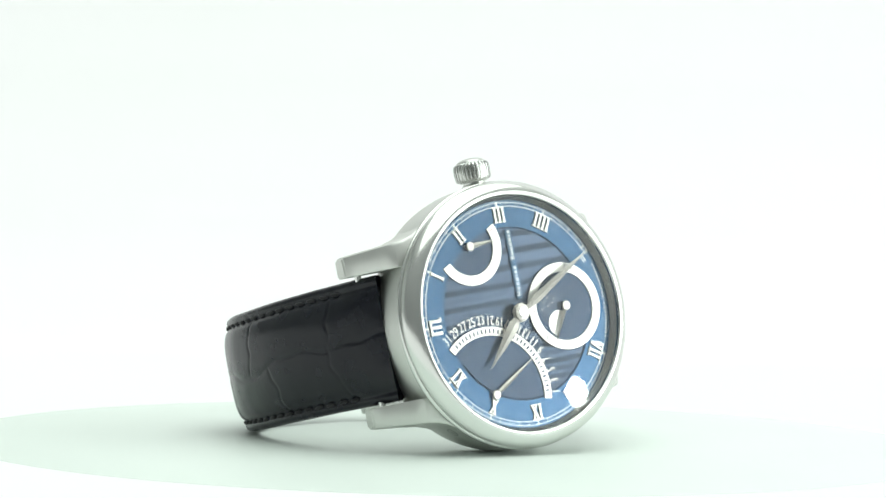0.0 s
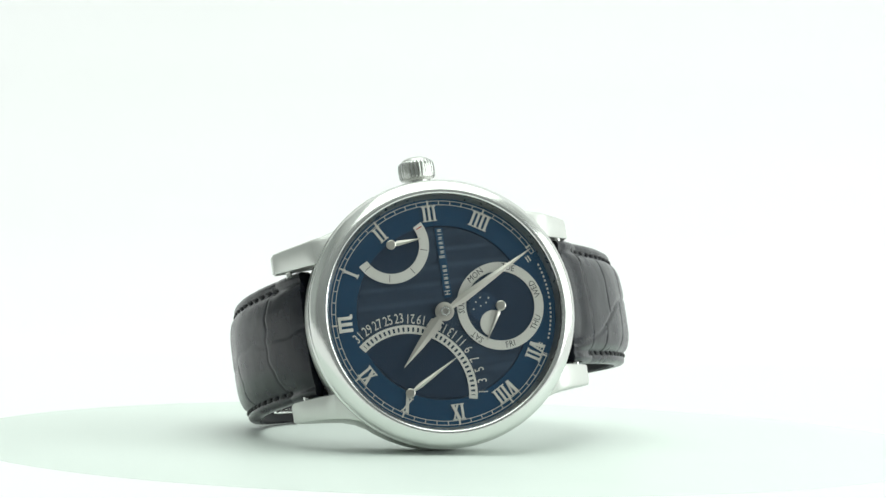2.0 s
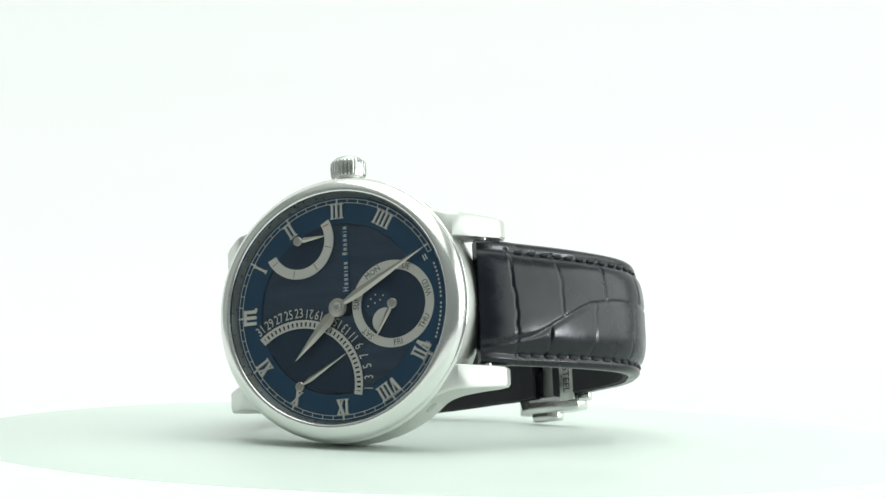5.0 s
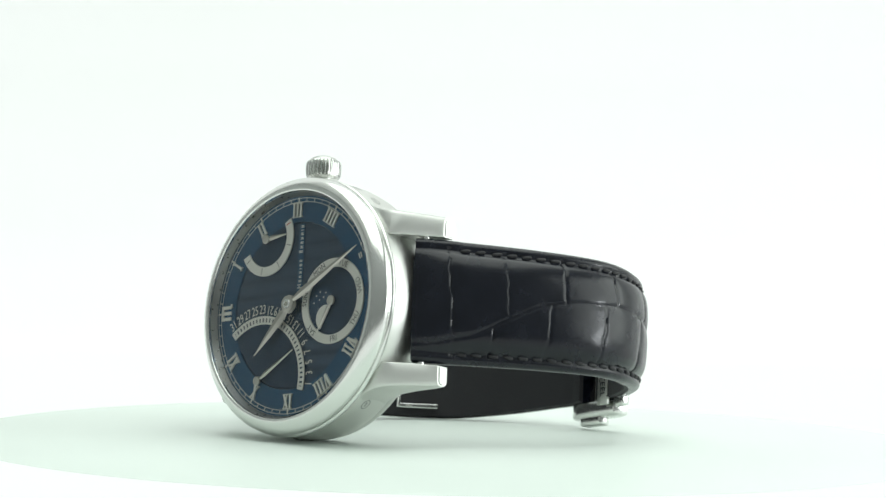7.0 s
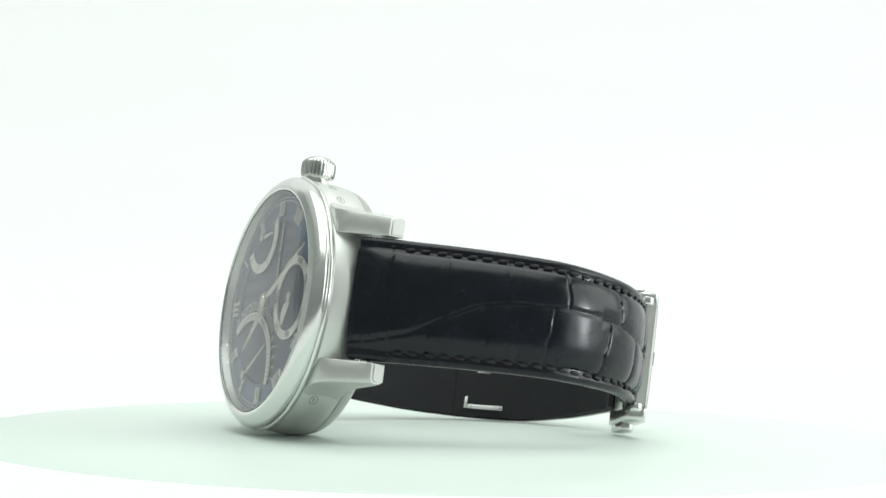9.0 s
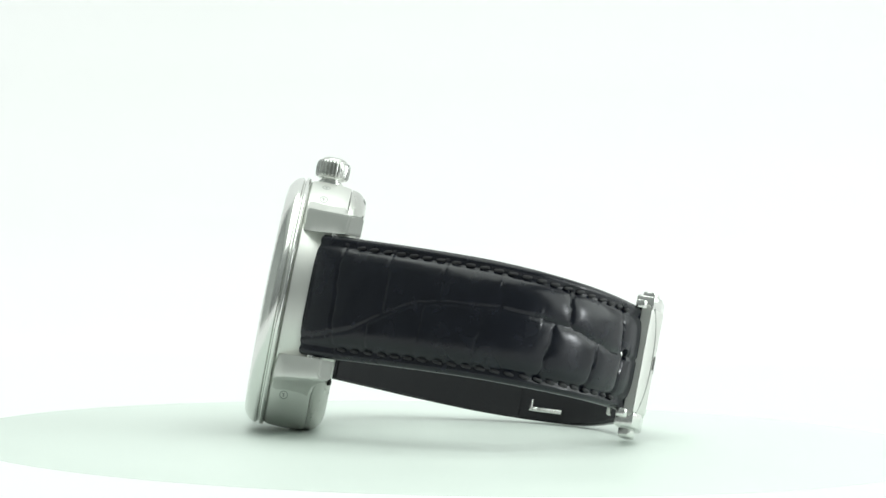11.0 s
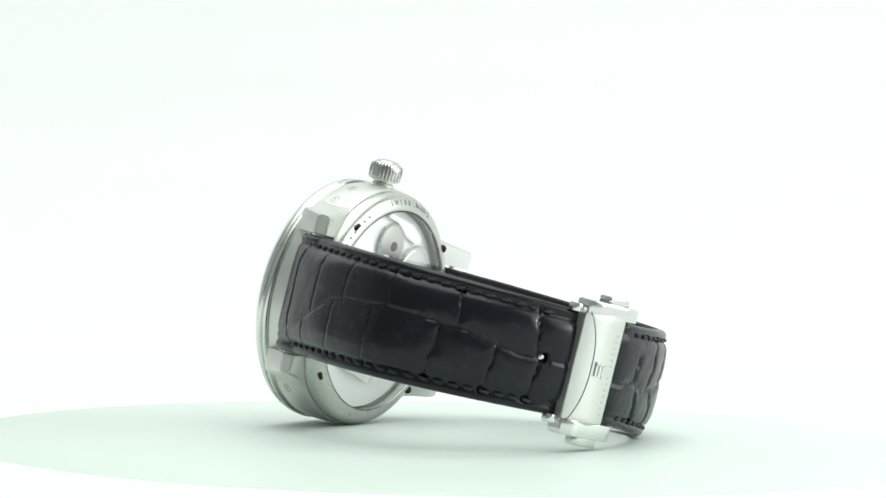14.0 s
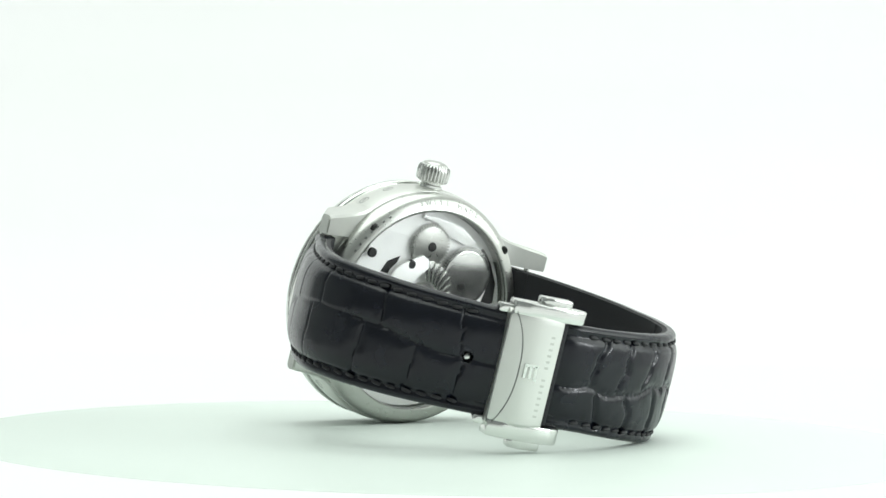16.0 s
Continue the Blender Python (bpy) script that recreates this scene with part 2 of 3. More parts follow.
    # flank hallmarks: oval cartouches with a stroke inside
    for phi, z in ((141.4, -4.3), (38.0, -4.4), (-141.0, -4.3), (24.0, -4.4)):
        p = clock(phi, 21.05)
        m = Matrix.Translation((p.x, p.y, z)) @ Matrix.Rotation(radians(-phi), 4, "Z") @ Matrix.Rotation(radians(90), 4, "Y")
        oval = arc_band(0, 0, 0.76, 0.93, 0, 360, -0.08, 0.03, 0, 28)
        oval.transform(m @ Matrix.Diagonal((0.75, 1.1, 1, 1)))
        part("hallmark", join(oval, box(-0.12, 0.12, -0.45, 0.45, -0.08, 0.03, 0, m), box(-0.3, -0.12, 0.2, 0.45, -0.08, 0.03, 0, m)), GREY_STEEL, case)


def lug(side, end):
    """side: +1 towards 3 o'clock; end: +1 at 12 o'clock."""
    # stations along y: y, inner x, outer x, top z, bottom z
    tip = -11.7 if side > 0 else -11.3
    st = [(10.0, 10.3, 17.6, -1.85, -8.5), (13.0, 10.3, 16.3, -1.85, -8.6), (15.2, 10.3, 15.1, -1.85, -8.8), (17.0, 10.3, 14.55, -1.9, -9.1), (18.6, 10.3, 14.3, -2.3, -9.5),
          (19.8, 10.3, 14.1, -3.5, -10.0), (21.1, 10.3, 13.95, -5.2, -10.5), (22.5, 10.3, 13.8, -7.0, -11.0), (24.1, 10.35, 13.55, -9.2, tip)]
    bm = bmesh.new()
    rows = []
    for y, xi, xo, zt, zb in st:
        ring = [(xi, zb), (xi, zt - 0.12), (xi + 0.14, zt), (xo - 0.75, zt - 0.05), (xo - 0.2, zt - 0.35), (xo, zt - 1.0), (xo - 0.1, zb + 0.5), (xo - 0.5, zb)]
        rows.append([bm.verts.new((side * x, end * y, z)) for x, z in ring])
    for a, b in zip(rows, rows[1:]):
        for k in range(8):
            bm.faces.new((a[k], a[(k + 1) % 8], b[(k + 1) % 8], b[k]))
    bm.faces.new(rows[0])
    bm.faces.new(rows[-1][::-1])
    bmesh.ops.recalc_face_normals(bm, faces=bm.faces)
    bmesh.ops.bevel(bm, geom=[e for e in bm.edges if all(v in rows[-1] for v in e.verts)], offset=0.25, segments=2, affect="EDGES")
    return part("lug", bm, BRUSHED, watch, "tapered steel strap lug", 30)


def make_crown():
    m = Matrix.Translation((0, -0.1, -4.8)) @ Matrix.Rotation(radians(90), 4, "Y")
    # fluted barrel along +x
    bm = bmesh.new()
    teeth, rows = 28, []
    for h, r, d in ((22.0, 2.35, 0.0), (22.15, 2.7, 0.3), (22.4, 2.86, 0.5), (23.6, 2.95, 0.52), (24.5, 2.86, 0.48), (24.85, 2.62, 0.3), (25.0, 2.3, 0.0)):
        row = []
        for k in range(teeth * 6):
            rr = r - d * (0.0, 0.06, 0.55, 1.0, 0.55, 0.06)[k % 6]
            a = 2 * math.pi * k / (teeth * 6)
            row.append(bm.verts.new((rr * math.cos(a), rr * math.sin(a), h)))
        rows.append(row)
    for a, b in zip(rows, rows[1:]):
        for k in range(len(a)):
            j = (k + 1) % len(a)
            bm.faces.new((a[k], a[j], b[j], b[k]))
    bm.faces.new(rows[0][::-1])
    bm.faces.new(rows[-1])
    bm.transform(m)
    crown = part("crown", bm, STEEL, watch, "fluted polished steel crown", 25)
    part("cap", lathe([(2.32, 24.9), (2.28, 25.05), (2.0, 25.32), (1.45, 25.55), (0.8, 25.68), (0, 25.72)], 48, False, m), SATIN, crown)
    part("stem", lathe([(2.1, 20.3), (2.1, 21.35), (1.9, 21.45), (1.75, 21.6), (1.75, 21.75), (2.2, 21.85), (2.3, 22.02)], 40, False, m), STEEL, crown)


# ---- dial
def pointer(name, m, length, wide, tail, z, parent, label, hub=0.8, tip=0.0):
    """A flat tapered pointer along +x of m, ridged along its middle."""
    bm = bmesh.new()
    st = [(-tail, wide * 0.35), (hub * 0.6, wide * 0.4), (length * 0.22, wide), (length * 0.6, wide * 0.62), (length, tip)]
    top, left, right = [], [], []
    for x, w in st:
        top.append(bm.verts.new((x, 0, z + 0.16)))
        left.append(bm.verts.new((x, w / 2 + 0.02, z)))
        right.append(bm.verts.new((x, -w / 2 - 0.02, z)))
    for k in range(len(st) - 1):
        bm.faces.new((left[k], top[k], top[k + 1], left[k + 1]))
        bm.faces.new((top[k], right[k], right[k + 1], top[k + 1]))
        bm.faces.new((right[k], left[k], left[k + 1], right[k + 1]))
    bm.faces.new((left[0], right[0], top[0]))
    bm.faces.new((left[-1], top[-1], right[-1]))
    bmesh.ops.recalc_face_normals(bm, faces=bm.faces)
    disc = lathe([(0, z - 0.1), (hub, z - 0.1), (hub, z + 0.16), (hub * 0.8, z + 0.24), (0, z + 0.26)], 32)
    bm = join(bm, disc)
    bm.transform(m)
    return part(name, bm, POINTER, parent, label, 20)


def at(phi, cx=0.0, cy=0.0):
    return Matrix.Translation((cx, cy, 0)) @ Matrix.Rotation(radians(-phi), 4, "Z")


def make_dial():
    dial = part("dial", lathe([(0, -0.6), (18.05, -0.6), (18.05, -0.15), (13.65, -0.15), (13.6, -0.3), (0, -0.3)], 160), BLUE, watch, "deep blue dial with stepped centre")
    # numeral ring, slightly proud
    part("chapter_ring", lathe([(13.7, -0.12), (13.75, 0.0), (18.0, 0.0), (18.0, -0.12)], 160, True), BLUE_RING, dial, "lighter blue sunray numeral ring")
    # wave-cut centre: bands that run from 12 to 6 o'clock
    bm = bmesh.new()
    nx, ny, rad = 260, 24, 13.55
    grid = []
    for i in range(nx + 1):
        x = -rad + 2 * rad * i / nx
        half = math.sqrt(max(rad * rad - x * x, 0.0004))
        f = (x / 2.6) % 1.0
        wave = f / 0.6 if f < 0.6 else (1 - f) / 0.4
        wave = wave * wave * (3 - 2 * wave)
        grid.append([bm.verts.new((x, half * (2 * j / ny - 1), -0.27 + 0.17 * wave)) for j in range(ny + 1)])
    for a, b in zip(grid, grid[1:]):
        for j in range(ny):
            bm.faces.new((a[j], b[j], b[j + 1], a[j + 1]))
    part("striped_centre", bm, BLUE, dial, "blue centre cut in broad waves", 60)
    # railway minute track
    part("minute_track", join(arc_band(0, 0, 17.62, 17.72, 119, 424, 0, 0.03, 0, 132), arc_band(0, 0, 17.0, 17.1, 119, 424, 0, 0.03, 0, 132)), SILVER, dial)
    tick = mesh_from("minute_tick", box(-0.00031, 0.00031, -0.00006, 0.00006, 0, 0.00003), SILVER, 0)
    big = mesh_from("minute_tick", box(-0.00045, 0.00045, -0.00014, 0.00014, 0, 0.00004), SILVER, 0)
    for k in range(60):
        if 64 < 6 * k < 119:
            continue
        p = clock(6 * k, 17.36)
        piece("minute_tick", big if k % 5 == 0 else tick, dial, Matrix.Translation((p.x, p.y, 0.0)) @ Matrix.Rotation(radians(-6 * k), 4, "Z"))
    # applied numerals, tops outward; built of strokes
    for text, phi in (("I", -60.4), ("II", -31.6), ("III", 0), ("IIII", 30), ("VII", 120), ("VIII", 150), ("IX", 180), ("X", 210), ("XI", 238.4)):
        part("numeral", roman(text, radial(0, 0, phi, 15.7, 0.0)), SILVER, dial)
    # applied three-pronged mark at 12 o'clock
    m = radial(0, 0, -90, 15.6, 0.0)
    marks = [box(x - 0.26, x + 0.26, -1.0, 0.95, 0, 0.25, 0.03, m) for x in (-0.95, 0.0, 0.95)]
    marks += [box(-1.25, 1.25, 0.75, 1.2, 0, 0.25, 0.03, m), box(0.9, 1.5, -1.15, -0.8, 0, 0.25, 0.03, m)]
    part("applied_mark", join(*marks), SILVER, dial, "silver three-pronged emblem")
    # brand line at 3 o'clock: raised plate with plain bars
    part("name_plate", box(2.2, 13.3, -1.75, -0.5, -0.1, 0.0, 0.02), BLUE_RING, dial, "narrow raised blue plate")
    x = 2.7
    for k, w in enumerate((0.62, 0.34, 0.34, 0.34, 0.12, 0.34, 0.32, -0.45, 0.36, 0.4, 0.34, 0.34, 0.4, 0.12, 0.36)):
        if w > 0:
            h = 0.92 if k in (0, 8) else 0.66
            strokes = [box(x + q, x + q + 0.11, -1.55, -1.55 + h, 0.0, 0.03) for q in ((0.0, w - 0.11) if w > 0.2 else (0.0,))]
            strokes += [box(x, x + w, -1.55 + h * 0.45, -1.44 + h * 0.45, 0.0, 0.028)] if w > 0.2 else []
            part("print_bar", join(*strokes), SILVER, dial)
        x += abs(w) + 0.37
    # small print round 6 o'clock, unreadable, and the two stub markers beside it
    for k in range(18):
        part("print_bar", box(-0.17, 0.17, -0.13, 0.13, 0, 0.03, 0, radial(0, 0, 71 + 2.25 * k + (1.4 if k > 8 else 0), 17.2, 0.0)), SILVER, dial)
    for phi in (64.0, 119.0):
        part("track_end", box(-0.05, 0.05, -0.36, 0.36, 0, 0.03, 0, radial(0, 0, phi, 17.36, 0.0)), SILVER, dial)
    for phi in (65.5, 116.0):
        m = radial(0, 0, phi, 16.2, 0.0)
        part("print_bar", join(box(-0.5, 0.5, 0.12, 0.32, 0, 0.03, 0, m), box(-0.5, 0.5, -0.3, -0.1, 0, 0.03, 0, m)), SILVER, dial)

    # power reserve at 1 to 2 o'clock
    cx, cy = 11.5, 6.8
    sub = part("reserve_subdial", lathe([(0, 0.0)] + [(0.1 + 0.11 * k, -0.012 * (k % 2)) for k in range(55)] + [(6.2, -0.1)], 96, False, Matrix.Translation((cx, cy, -0.03))), BLUE_DARK, dial, "dark blue power reserve subdial with concentric grooves", 80)
    part("reserve_scale", arc_band(cx, cy, 4.55, 6.1, 60, 243, 0.03, 0.22), RINGS, dial, "silvered open arc scale")
    part("reserve_mark", box(-0.5, 0.5, -0.08, 0.08, 0.22, 0.24, 0, at(66, cx, cy) @ Matrix.Translation((5.3, 0, 0))), RED, dial, "red full mark")
    for phi in (105, 147, 190, 232):
        part("reserve_mark", box(-0.55, 0.55, -0.05, 0.05, 0.22, 0.24, 0, at(phi, cx, cy) @ Matrix.Translation((5.3, 0, 0))), INK, dial)
    pointer("reserve_hand", at(85, cx, cy), 4.9, 0.8, 0.0, 0.5, dial, "small tapered steel pointer", 0.75, 0.1)

    # day and moon phase at 6 o'clock
    cx, cy = -0.12, -9.15
    part("moon_subdial", lathe([(0, 0.0), (5.6, 0.0), (5.6, -0.3)], 96, False, Matrix.Translation((cx, cy, 0.04))), BLUE_DARK, dial, "dark blue moon phase subdial")
    part("day_ring", arc_band(cx, cy, 5.5, 6.95, 0, 360, 0.03, 0.24, 0, 96), RINGS, dial, "silvered ring with day names")
    for k, text in enumerate(("MON", "TUE", "WED", "THU", "FRI", "SAT", "SUN")):
        phi = -32 + 360 / 7 * k
        part("day_name", lettering(text, 1.35, 0.02, radial(cx, cy, phi, 6.2, 0.255, text in ("WED", "THU", "FRI")), 0.9), INK, dial)
    # moon window: a blue starry disc with a silver moon
    mx, my = cx + 0.2, cy + 2.6
    part("moon_disc", lathe([(0, 0.02), (2.35, 0.02), (2.35, -0.2)], 64, False, Matrix.Translation((mx, my, 0.05))), MOON_BLUE, dial, "bright blue starry moon disc")
    for dx, dy in ((0.9, 1.2), (1.5, 0.4), (0.6, -0.4), (1.3, -0.9), (-0.2, 1.7), (0.2, 0.5)):
        part("star", lathe([(0, 0.1), (0.13, 0.1), (0.13, 0.06)], 8, False, Matrix.Translation((mx + dx, my + dy, 0))), SILVER, dial)
    hx = clock(210, 3.0)
    half = [(cx + hx.x + clock(a, 2.1).x, cy + hx.y + clock(a, 2.1).y) for a in range(210, 391, 12)]
    part("moon", slab(half, 0.07, 0.16), RINGS, dial, "silver half moon")
    pointer("day_hand", at(210, cx, cy), 5.9, 0.75, 0.0, 0.55, dial, "small tapered steel pointer", 0.8, 0.1)

    # retrograde date, pivot at 10 o'clock
    cx, cy = -11.9, 7.15
    wedge = [clock(a, 9.35) + Vector((cx, cy, 0)) for a in range(-44, 104, 4)]
    lower = [Vector((13.4 * math.cos(radians(a)), 13.4 * math.sin(radians(a)), 0)) for a in (212, 203, 194, 185, 176, 167, 158, 149, 140, 131, 122)]
    part("date_subdial", slab([(p.x, p.y) for p in wedge + [q for q in lower if (q - Vector((cx, cy, 0))).length < 9.3]], -0.06, -0.015), BLUE_DARK, dial, "dark blue date sector")
    part("date_scale", join(arc_band(cx, cy, 10.35, 10.7, -40, 102, 0.03, 0.2), arc_band(cx, cy, 9.35, 9.65, -40, 102, 0.03, 0.2),
                            arc_band(cx, cy, 9.35, 10.7, -40, -37, 0.03, 0.2, 0, 6), arc_band(cx, cy, 9.35, 10.7, 99, 102, 0.03, 0.2, 0, 6)), RINGS, dial, "silvered date arc")
    part("date_track", arc_band(cx, cy, 9.65, 10.35, -37, 99, 0.02, 0.1), BLUE_DARK, dial)
    block = mesh_from("date_block", box(-0.00036, 0.00036, -0.00022, 0.00022, 0, 0.00012), RINGS, 0)
    for k in range(31):
        phi = -35 + 132 * k / 30
        p = clock(phi, 10.0)
        piece("date_block", block, dial, Matrix.Translation((cx + p.x, cy + p.y, 0.08)) @ Matrix.Rotation(radians(-phi), 4, "Z"))
    for k in range(16):
        num = 31 - 2 * k
        phi = -35 + 131 * k / 15
        part("date_number", lettering(str(num), 2.15, 0.03, radial(cx, cy, phi, 11.75, 0.02, num < 23), 0.72), SILVER, dial)
    pointer("date_hand", at(60.5, cx, cy), 9.2, 0.75, 0.0, 0.45, dial, "slim steel date pointer", 0.75, 0.12)

    # main pointers
    pointer("hour_hand", at(-136), 10.9, 1.9, 0.6, 0.95, dial, "leaf-shaped steel hour pointer", 1.5, 0.06)
    pointer("minute_hand", at(61.6), 17.1, 1.45, 0.6, 1.3, dial, "long leaf-shaped steel minute pointer", 1.35, 0.1)
    part("hub", lathe([(0.45, 1.7), (0.72, 1.72), (0.8, 1.6), (0.8, 1.45), (0.45, 1.45)], 32, True), STEEL, dial, "polished centre cap")


def roman(text, m):
    """A Roman numeral of bevelled strokes with serifs, centred on m."""
    h, out = 1.22, []
    width = {"I": 0.78, "V": 1.35, "X": 1.3}
    x = -sum(width[c] for c in text) / 2
    for c in text:
        w = width[c]
        mid = x + w / 2
        if c == "I":
            out.append(box(mid - 0.19, mid + 0.19, -h, h, 0, 0.28, 0.0, m))
        else:
            lo = 0.0 if c == "V" else 0.42
            for s, t in ((-1, 0.24), (1, 0.13)):
                top_x, low_x = mid + s * 0.45, mid - (s * lo if c == "X" else -s * 0.06)
                out.append(slab([(low_x - t, -h), (low_x + t, -h), (top_x + t, h), (top_x - t, h)], 0, 0.28 if s < 0 else 0.27, 0, m))
        out.append(box(mid - w * 0.47, mid + w * 0.47, h - 0.16, h, 0, 0.275, 0, m))
        if c != "V":
            out.append(box(mid - w * 0.47, mid + w * 0.47, -h, -h + 0.16, 0, 0.275, 0, m))
        x += w
    return join(*out)


# ---- movement behind the case-back glass
def gear(cx, cy, r, z, teeth, mat, label):
    bm = bmesh.new()
    ring_b, ring_t = [], []
    for k in range(teeth * 4):
        rr = r if k % 4 < 2 else r - 0.55
        a = 2 * math.pi * k / (teeth * 4)
        ring_b.append(bm.verts.new((cx + rr * math.cos(a), cy + rr * math.sin(a), z)))
        ring_t.append(bm.verts.new((cx + rr * math.cos(a), cy + rr * math.sin(a), z - 0.35)))
    n = len(ring_b)
    for k in range(n):
        bm.faces.new((ring_b[k], ring_b[(k + 1) % n], ring_t[(k + 1) % n], ring_t[k]))
    bm.faces.new(ring_t)
    bm.faces.new(ring_b[::-1])
    bmesh.ops.recalc_face_normals(bm, faces=bm.faces)
    bm = join(bm, lathe([(0, -0.86), (r * 0.8, -0.42), (r * 0.83, -0.4), (r * 0.85, -0.34)], 64, False, Matrix.Translation((cx, cy, z))))
    return part("gear", bm, mat, movement, label, 25)


def make_movement():
    gear(11.2, -0.8, 4.1, -9.5, 44, SATIN, "toothed steel ratchet wheel")
    gear(7.15, 8.0, 5.3, -9.7, 60, STEEL, "large toothed wheel with a shallow conical face")
    gear(-3.4, 4.4, 2.6, -9.8, 30, SATIN, "small toothed wheel")

    def plate(pts, z0, z1, mat, label):
        part("bridge", slab(pts, z0, z1, 0.15), mat, movement, label, 30)
    plate([(3.0, -8.6), (6.2, -7.6), (7.4, -6.4), (9.5, -2.3), (8.9, -0.9), (7.4, -0.5), (4.4, -3.6), (2.0, -4.2)], -9.9, -10.5, PLATE, "polished angled steel bridge")
    plate([(-2, -13), (-11, -7), (-13, 2), (-7, 3), (-2, -1)], -9.1, -10.0, PLATE, "striped steel bridge")
    plate([(-13, 4), (-9, 10), (-1, 13), (-1, 8), (-5, 5)], -9.1, -9.9, PLATE, "striped steel bridge")
    plate([(16.6, -3.5), (15.6, 5.0), (13.2, 9.0), (12.4, 6.6), (13.4, 3.0), (15.4, -0.5), (15.9, -3.8)], -9.1, -9.8, PLATE, "polished steel bridge")
    # nothing is cut in: thin dark slabs carry the shade of the hollows
    part("shade_patch", slab([(2, 13.2), (3, 16.0), (6.6, 15.6), (10.2, 13.4), (11.4, 11.4), (10.0, 11.8), (8.0, 13.6), (5.0, 13.8)], -9.02, -9.12), DARK_HOLE, movement, "flat dark patch for the shade of a hollow in the plate")
    part("shade_patch", slab([(5.4, -9.6), (7.4, -8.6), (8.6, -6.2), (7.4, -6.6), (6.0, -7.8), (5.2, -8.0)], -9.02, -9.12), DARK_HOLE, movement, "flat dark patch for the shade of a hollow in the plate")
    part("shade_patch", slab([(7.4, 0.4), (9.6, 2.6), (11.6, 3.4), (12.6, 2.6), (9.4, 0.6), (8.2, -0.6)], -9.02, -9.12), DARK_HOLE, movement, "flat dark patch for the shade between the wheels")
    part("shade_patch", arc_band(7.15, 8.0, 4.6, 6.0, 150, 330, -9.14, -9.04), DARK_HOLE, movement, "flat dark band for the shade round the large wheel")
    # fan of radial cut blades round a collar
    for k in range(9):
        a = radians(-22 + 12 * k)
        m = Matrix.Translation((2.0, -0.4, 0)) @ Matrix.Rotation(a, 4, "Z") @ Matrix.Rotation(radians(9), 4, "X")
        part("fan_blade", slab([(2.7, -0.25), (6.5, -0.62), (6.5, 0.62), (2.7, 0.25)], -10.0, -10.3, 0.05, m), STEEL, movement)
    part("collar", arc_band(2.0, -0.4, 1.7, 2.8, 0, 360, -10.5, -9.6, 0, 40), SATIN, movement, "steel collar under the fan")
    for x, y in ((7.6, -4.3), (11.2, -0.8), (-8, -3), (-5, 8.5), (5.1, 7.4), (8.5, -13.0)):
        part("screw", lathe([(0.0, -10.55), (0.75, -10.5), (0.85, -10.3), (0.85, -9.9)], 24, False, Matrix.Translation((x, y, 0))), DARK_HOLE, movement, "dark screw head")


# ---- straps
def spline(points, step=0.25):
    """A smooth line through (y, z) points, as places and outward normals at even steps."""
    p = [Vector(q) for q in points]
    p = [2 * p[0] - p[1]] + p + [2 * p[-1] - p[-2]]
    line = []
    for i in range(1, len(p) - 2):
        a, b, c, d = p[i - 1:i + 3]
        for k in range(60):
            t = k / 60
            line.append(0.5 * (2 * b + (c - a) * t + (2 * a - 5 * b + 4 * c - d) * t * t + (3 * b - a - 3 * c + d) * t ** 3))
    line.append(p[-2])
    out, need, run = [line[0]], step, 0.0
    for a, b in zip(line, line[1:]):
        seg = (b - a).length
        while run + seg >= need:
            out.append(a.lerp(b, (need - run) / seg))
            need += step
        run += seg
    return out


PATH_SIX = spline([(-20.2, -4.0), (-24.1, -6.9), (-28.6, -12.7), (-34.3, -21.9), (-38.1, -31.2), (-38.2, -38.7), (-35.3, -46.3), (-30.7, -52.4), (-23.3, -58.0), (-16.0, -61.7)])
PATH_TWELVE = spline([(20.0, -4.4), (23.0, -8.3), (26.2, -15.4), (28.8, -25.3), (29.2, -34.1), (27.9, -42.7), (24.3, -50.6), (18.5, -56.6), (11.5, -60.3), (2.8, -62.5), (-7.0, -63.0), (-11.9, -61.5)])


def lerp_table(table, u, smooth=False):
    for (a, p), (b, q) in zip(table, table[1:]):
        if u <= b:
            k = min(max((u - a) / (b - a), 0), 1)
            k = k * k * (3 - 2 * k) if smooth else k
            return p + (q - p) * k
    return table[-1][1]


def outward(path, i, sign):
    a, b = path[max(i - 2, 0)], path[min(i + 2, len(path) - 1)]
    t = (b - a).normalized()
    return Vector((t.y, -t.x)) * sign, t


